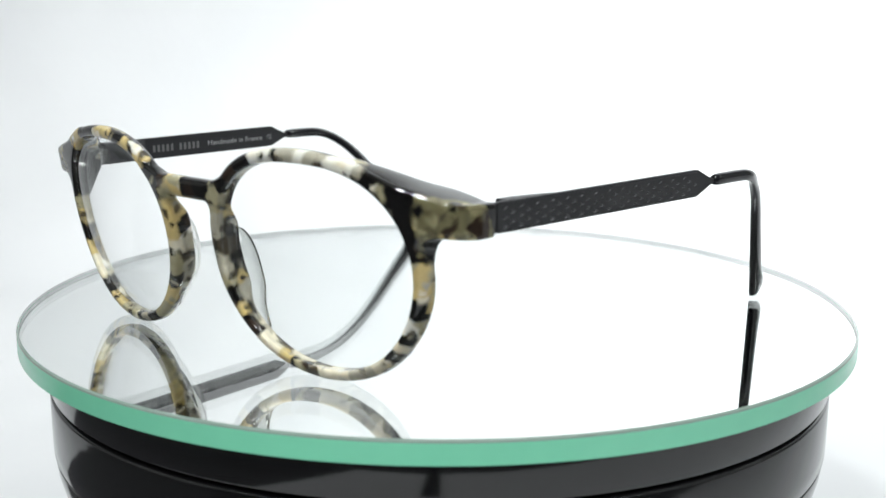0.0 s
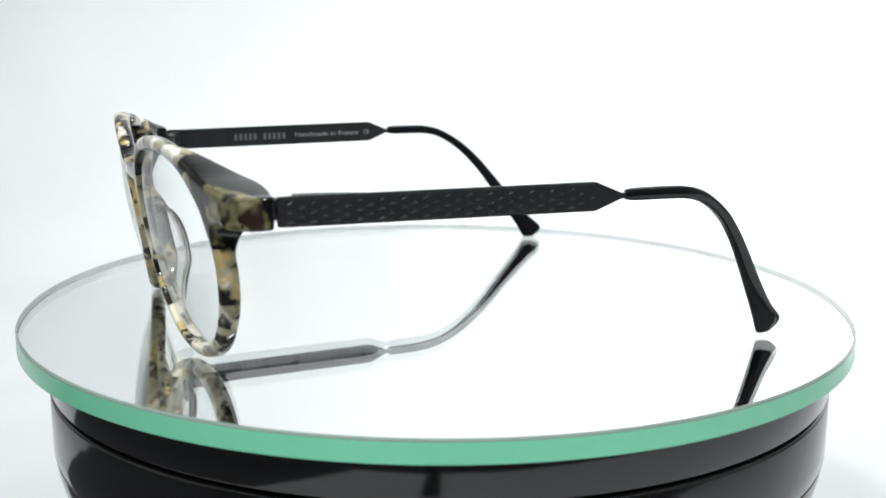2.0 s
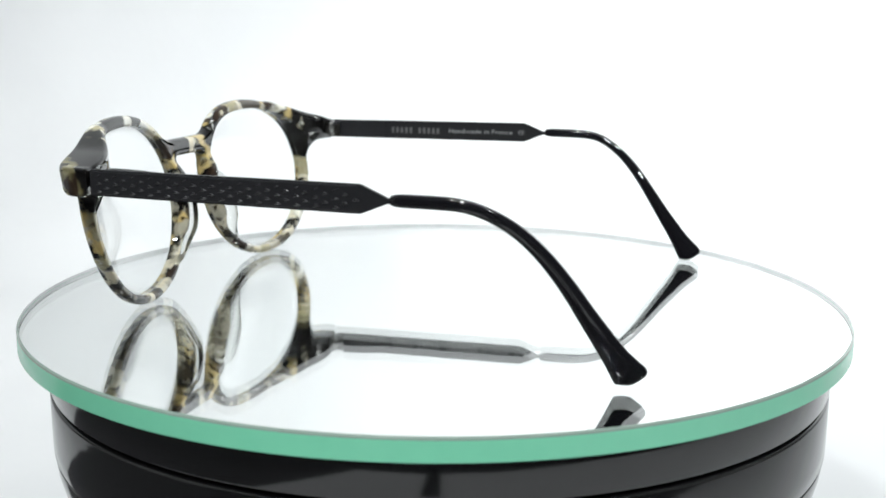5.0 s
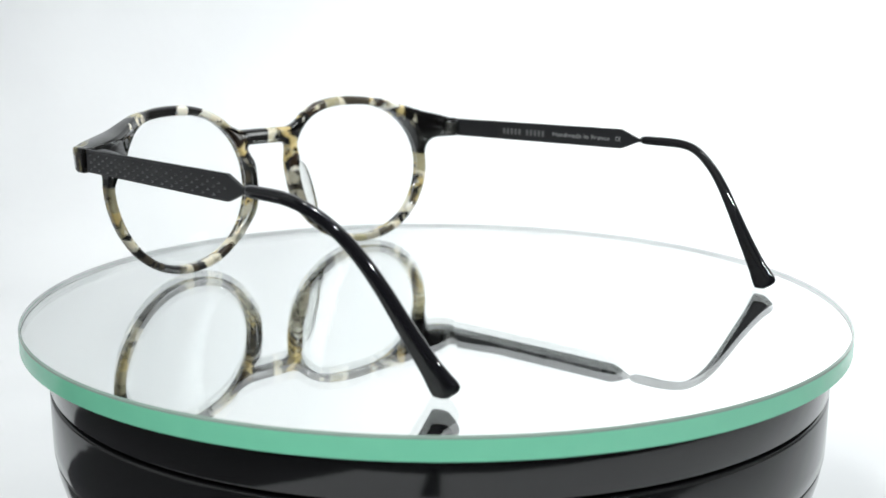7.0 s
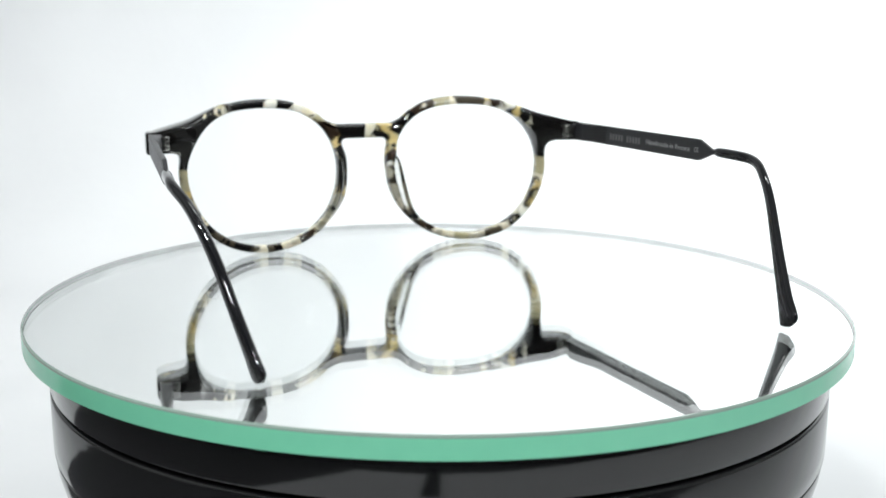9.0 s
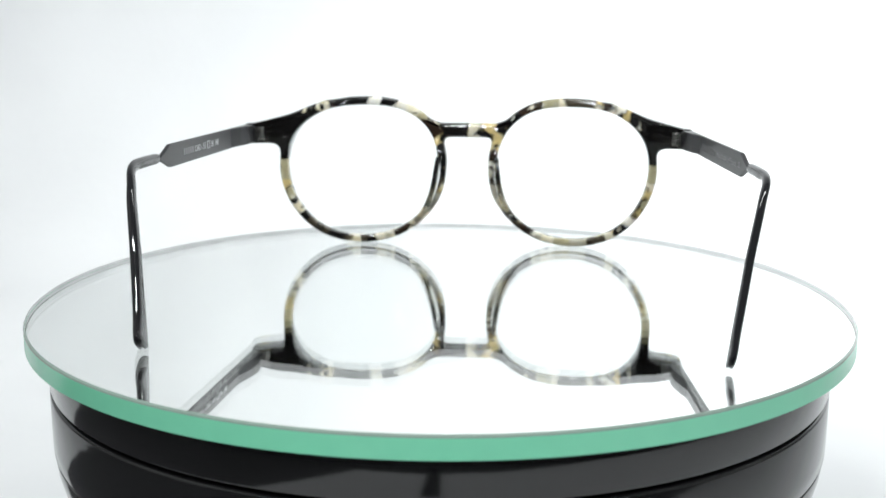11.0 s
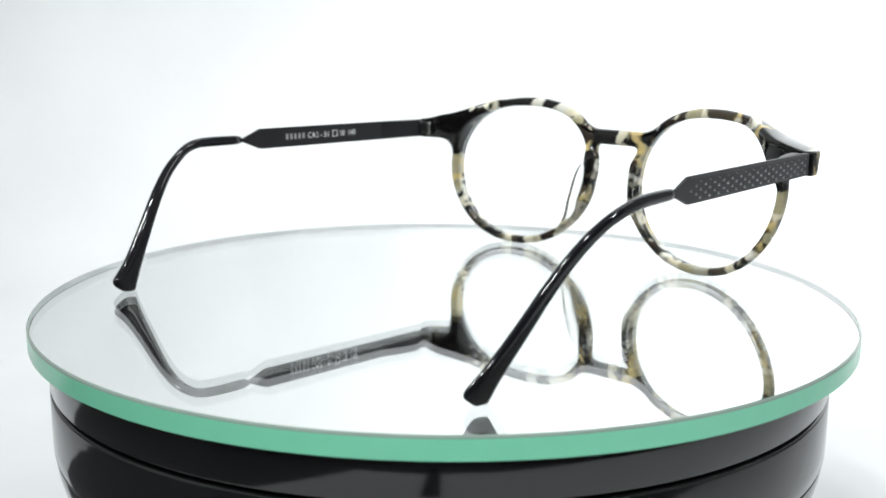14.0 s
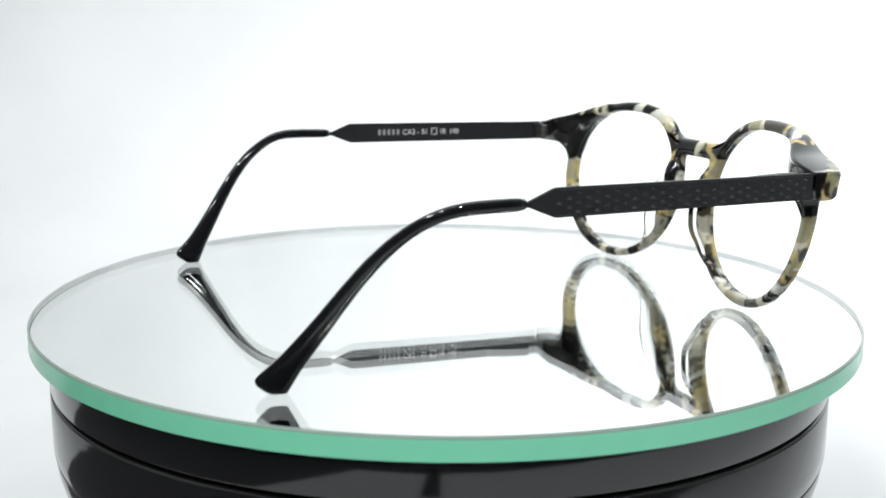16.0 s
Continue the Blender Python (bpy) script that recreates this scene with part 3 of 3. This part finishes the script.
def build_tip(th, s):
    """The acetate tip: a round rod that bends down and widens into a flat paddle."""
    # sideways, back, up, half width in the plane of the bend, half thickness
    stations = [(77.0, 83.0, 36.95, 1.4, 1.15), (77.6, 93.0, 36.85, 1.45, 1.15), (77.9, 98.0, 36.45, 1.4, 1.1), (77.8, 102.0, 35.3, 1.38, 1.05),
                (77.2, 106.0, 33.0, 1.4, 1.05), (76.1, 110.0, 29.7, 1.5, 1.05), (74.7, 114.0, 25.3, 1.65, 1.05), (73.0, 118.0, 19.8, 1.85, 1.05),
                (70.9, 122.2, 12.9, 2.2, 1.05), (68.6, 126.6, 5.8, 2.8, 1.05), (67.6, 128.9, 2.4, 3.5, 1.05), (67.1, 130.1, 0.8, 3.8, 1.0),
                (66.85, 130.7, 0.0, 3.4, 0.8), (66.75, 130.95, -0.35, 2.3, 0.45)]
    if s < 0:
        # this tip is bent a little further in and back
        stations = [(x - 1.2 * float(step01(98, 130, y)) - 1.1 * float(step01(98, 108, y)) * float(1 - step01(114, 130, y)), y + 0.8 * float(step01(98, 130, y)) + 2.0 * float(step01(116, 131, y)), z, a * (1 - 0.04 * float(step01(90, 104, y))), b) for x, y, z, a, b in stations]
    else:
        stations = [(x - 1.1 * float(step01(100, 128, y)) - 1.5 * float(step01(98, 108, y)) * float(1 - step01(114, 130, y)), y + 0.7 * float(step01(98, 112, y)) + 0.7 * float(step01(116, 131, y)), z + 0.35 * float(step01(86, 100, y)) * float(1 - step01(112, 130, y)), a, b * (1 + 0.2 * float(step01(100, 118, y)))) for x, y, z, a, b in stations]
    path = spline(stations, 8)
    verts, faces, rows, m = [], [], [], 20
    for i, q in enumerate(path):
        a, b = path[max(0, i - 1)], path[min(len(path) - 1, i + 1)]
        d = (b - a)[:3]
        d /= np.linalg.norm(d)
        side = np.array((1.0, 0, 0)) - d * d[0]
        side /= np.linalg.norm(side)
        nrm = np.cross(d, side)
        shrink = 1.0
        if i < 2:
            shrink = (0.78, 0.95)[i]
        row = []
        for k in range(m):
            t = 2 * math.pi * k / m
            c, e = math.cos(t), math.sin(t)
            c, e = math.copysign(abs(c) ** 0.8, c), math.copysign(abs(e) ** 0.8, e)
            w = q[:3] + nrm * q[3] * c * shrink + side * q[4] * e * shrink
            row.append(len(verts))
            w[2] = max(w[2], TOP + 0.14)
            verts.append((s * w[0] * MM, w[1] * MM, w[2] * MM))
        rows.append(row)
    for a, b in zip(rows, rows[1:]):
        for k in range(m):
            faces.append((a[k], a[(k + 1) % m], b[(k + 1) % m], b[k]))
    faces += [rows[0], rows[-1]]
    return link_mesh("temple_tip", verts, faces, TIP, th, "polished black acetate temple tip")


def build_hinge(th, s):
    """Barrels of the hinge between endpiece and blade."""
    hinge = None
    for k, (z0, z1) in enumerate(((34.4, 35.4), (35.6, 36.5), (36.7, 37.6), (37.8, 38.7))):
        bm = bmesh.new()
        bmesh.ops.create_cone(bm, cap_ends=True, segments=20, radius1=1.1 * MM, radius2=1.1 * MM, depth=(z1 - z0) * MM,
                              matrix=Matrix.Translation((s * 67.4 * MM, 9.5 * MM, (z0 + z1) / 2 * MM)))
        bmesh.ops.bevel(bm, geom=[e for e in bm.edges if abs(e.verts[0].co.z - e.verts[1].co.z) < 1e-7], offset=0.12 * MM, segments=2, affect="EDGES")
        ob = part("hinge" if k == 0 else "barrel", bm, METAL, hinge or th, "silver metal hinge" if k == 0 else "", True)
        hinge = hinge or ob
    for x, y, hx, hy in ((67.6, 8.6, 0.9, 0.9), (68.3, 11.0, 0.5, 1.5)):
        bm = bmesh.new()
        bmesh.ops.create_cube(bm, size=1, matrix=Matrix.Translation((s * x * MM, y * MM, 36.5 * MM)) @ Matrix.Diagonal((2 * hx * MM, 2 * hy * MM, 3.4 * MM, 1)))
        bmesh.ops.bevel(bm, geom=list(bm.edges), offset=0.15 * MM, segments=2, affect="EDGES")
        part("hinge_leaf", bm, METAL, hinge)


def text_mesh(name, words, height):
    """Flat letters and the width of their line."""
    cu = bpy.data.curves.new(name, "FONT")
    cu.body, cu.size, cu.extrude = words, height * MM / 0.72, 0.02 * MM
    tmp = new(name, cu)
    bpy.context.view_layer.update()
    me = bpy.data.meshes.new_from_object(tmp.evaluated_get(bpy.context.evaluated_depsgraph_get()))
    bpy.data.objects.remove(tmp)
    me.name = name
    w = max(v.co.x for v in me.vertices)
    return me, w


def lettering(words, height, start, length, s, parent):
    """Flat lettering on a temple's inner face; start: (distance back, height) of its first letter's foot."""
    me, w = text_mesh("lettering", words, height)
    y0, z0 = start
    # on the wearer's left temple the line runs towards the hinge, on the other one away from it
    run = -1 if s > 0 else 1
    for v in me.vertices:
        y = y0 + run * v.co.x / w * length
        lift = 0.60 + v.co.z / MM
        v.co = Vector((s * (blade_x(y) - lift) * MM, y * MM, (z0 * MM + v.co.y)))
    me.materials.clear()
    me.materials.append(PRINT_WHITE if s > 0 else PRINT)
    ob = new("lettering", me)
    ob.parent = parent
    return ob


def bar(name, y0, y1, z0, z1, s, parent, ink=None):
    bm = bmesh.new()
    q = []
    for dx in (0.50, 0.62):
        for y, z in ((y0, z0), (y1, z0), (y1, z1), (y0, z1)):
            q.append(bm.verts.new((s * (blade_x(y) - dx) * MM, y * MM, z * MM)))
    for fc in ((0, 1, 2, 3), (4, 5, 6, 7), (0, 1, 5, 4), (1, 2, 6, 5), (2, 3, 7, 6), (3, 0, 4, 7)):
        bm.faces.new([q[i] for i in fc])
    bmesh.ops.recalc_face_normals(bm, faces=bm.faces)
    return part(name, bm, ink or (PRINT_WHITE if s > 0 else PRINT), parent)


def word_bars(n, y0, y1, z0, z1, s, parent):
    """A word as a row of plain bars."""
    pitch = (y1 - y0) / n
    for k in range(n):
        y = y0 + pitch * k
        bar("printed_bar", y, y + pitch * 0.52, z0, z1, s, parent, PRINT if s > 0 else PRINT_DIM)


def build_spectacles():
    th = tagged(new("eyeglasses"), "round panto eyeglasses, mottled acetate front, black metal temples, on mirror", "eyeglasses")
    hold = Matrix.Translation((-49.39 * MM, -51.09 * MM, -0.12 * MM)) @ pose(0, 0, 0, 0, 0, -42.09)
    build_front(th)
    for s in (1, -1):
        build_lens(th, s)
        build_pad(th, s)
        blade = build_temple(th, s)
        if s > 0:
            lettering("CA2 - 51", 1.8, (58.2, 36.0), 8.4, s, blade)
            lettering("18  140", 1.8, (45.4, 36.0), 6.7, s, blade)
            y0, y1, z0, z1 = 48.2, 46.2, 35.8, 38.0
            bar("size_mark", y0, y1, z0, z0 + 0.22, s, blade)
            bar("size_mark", y0, y1, z1 - 0.22, z1, s, blade)
            bar("size_mark", y0, y0 - 0.22, z0 + 0.22, z1 - 0.22, s, blade)
            bar("size_mark", y1 + 0.22, y1, z0 + 0.22, z1 - 0.22, s, blade)
            word_bars(5, 66.5, 58.6, 36.0, 37.8, s, blade)
        else:
            word_bars(5, 30.0, 38.0, 35.5, 37.5, s, blade)
            word_bars(5, 39.5, 47.5, 35.5, 37.5, s, blade)
            lettering("Handmade in France", 1.5, (50.0, 36.0), 22.0, s, blade)
            lettering("CE", 1.4, (74.0, 36.1), 2.0, s, blade)
    for ob in th.children:
        ob.matrix_parent_inverse = hold
    return th


build_turntable()
DISC = build_disc()
GLASSES = build_spectacles()


def motions():
    """The plate and the spectacles on it turn evenly about the upright axis."""
    times = [0.0, 0.1] + [0.5 * k for k in range(1, 32)] + [15.9, 16.0]
    rows = [(t, pose(0, 0, 0, 0, 0, TURN * t)) for t in times]
    walk(DISC, rows)
    walk(GLASSES, rows)


motions()
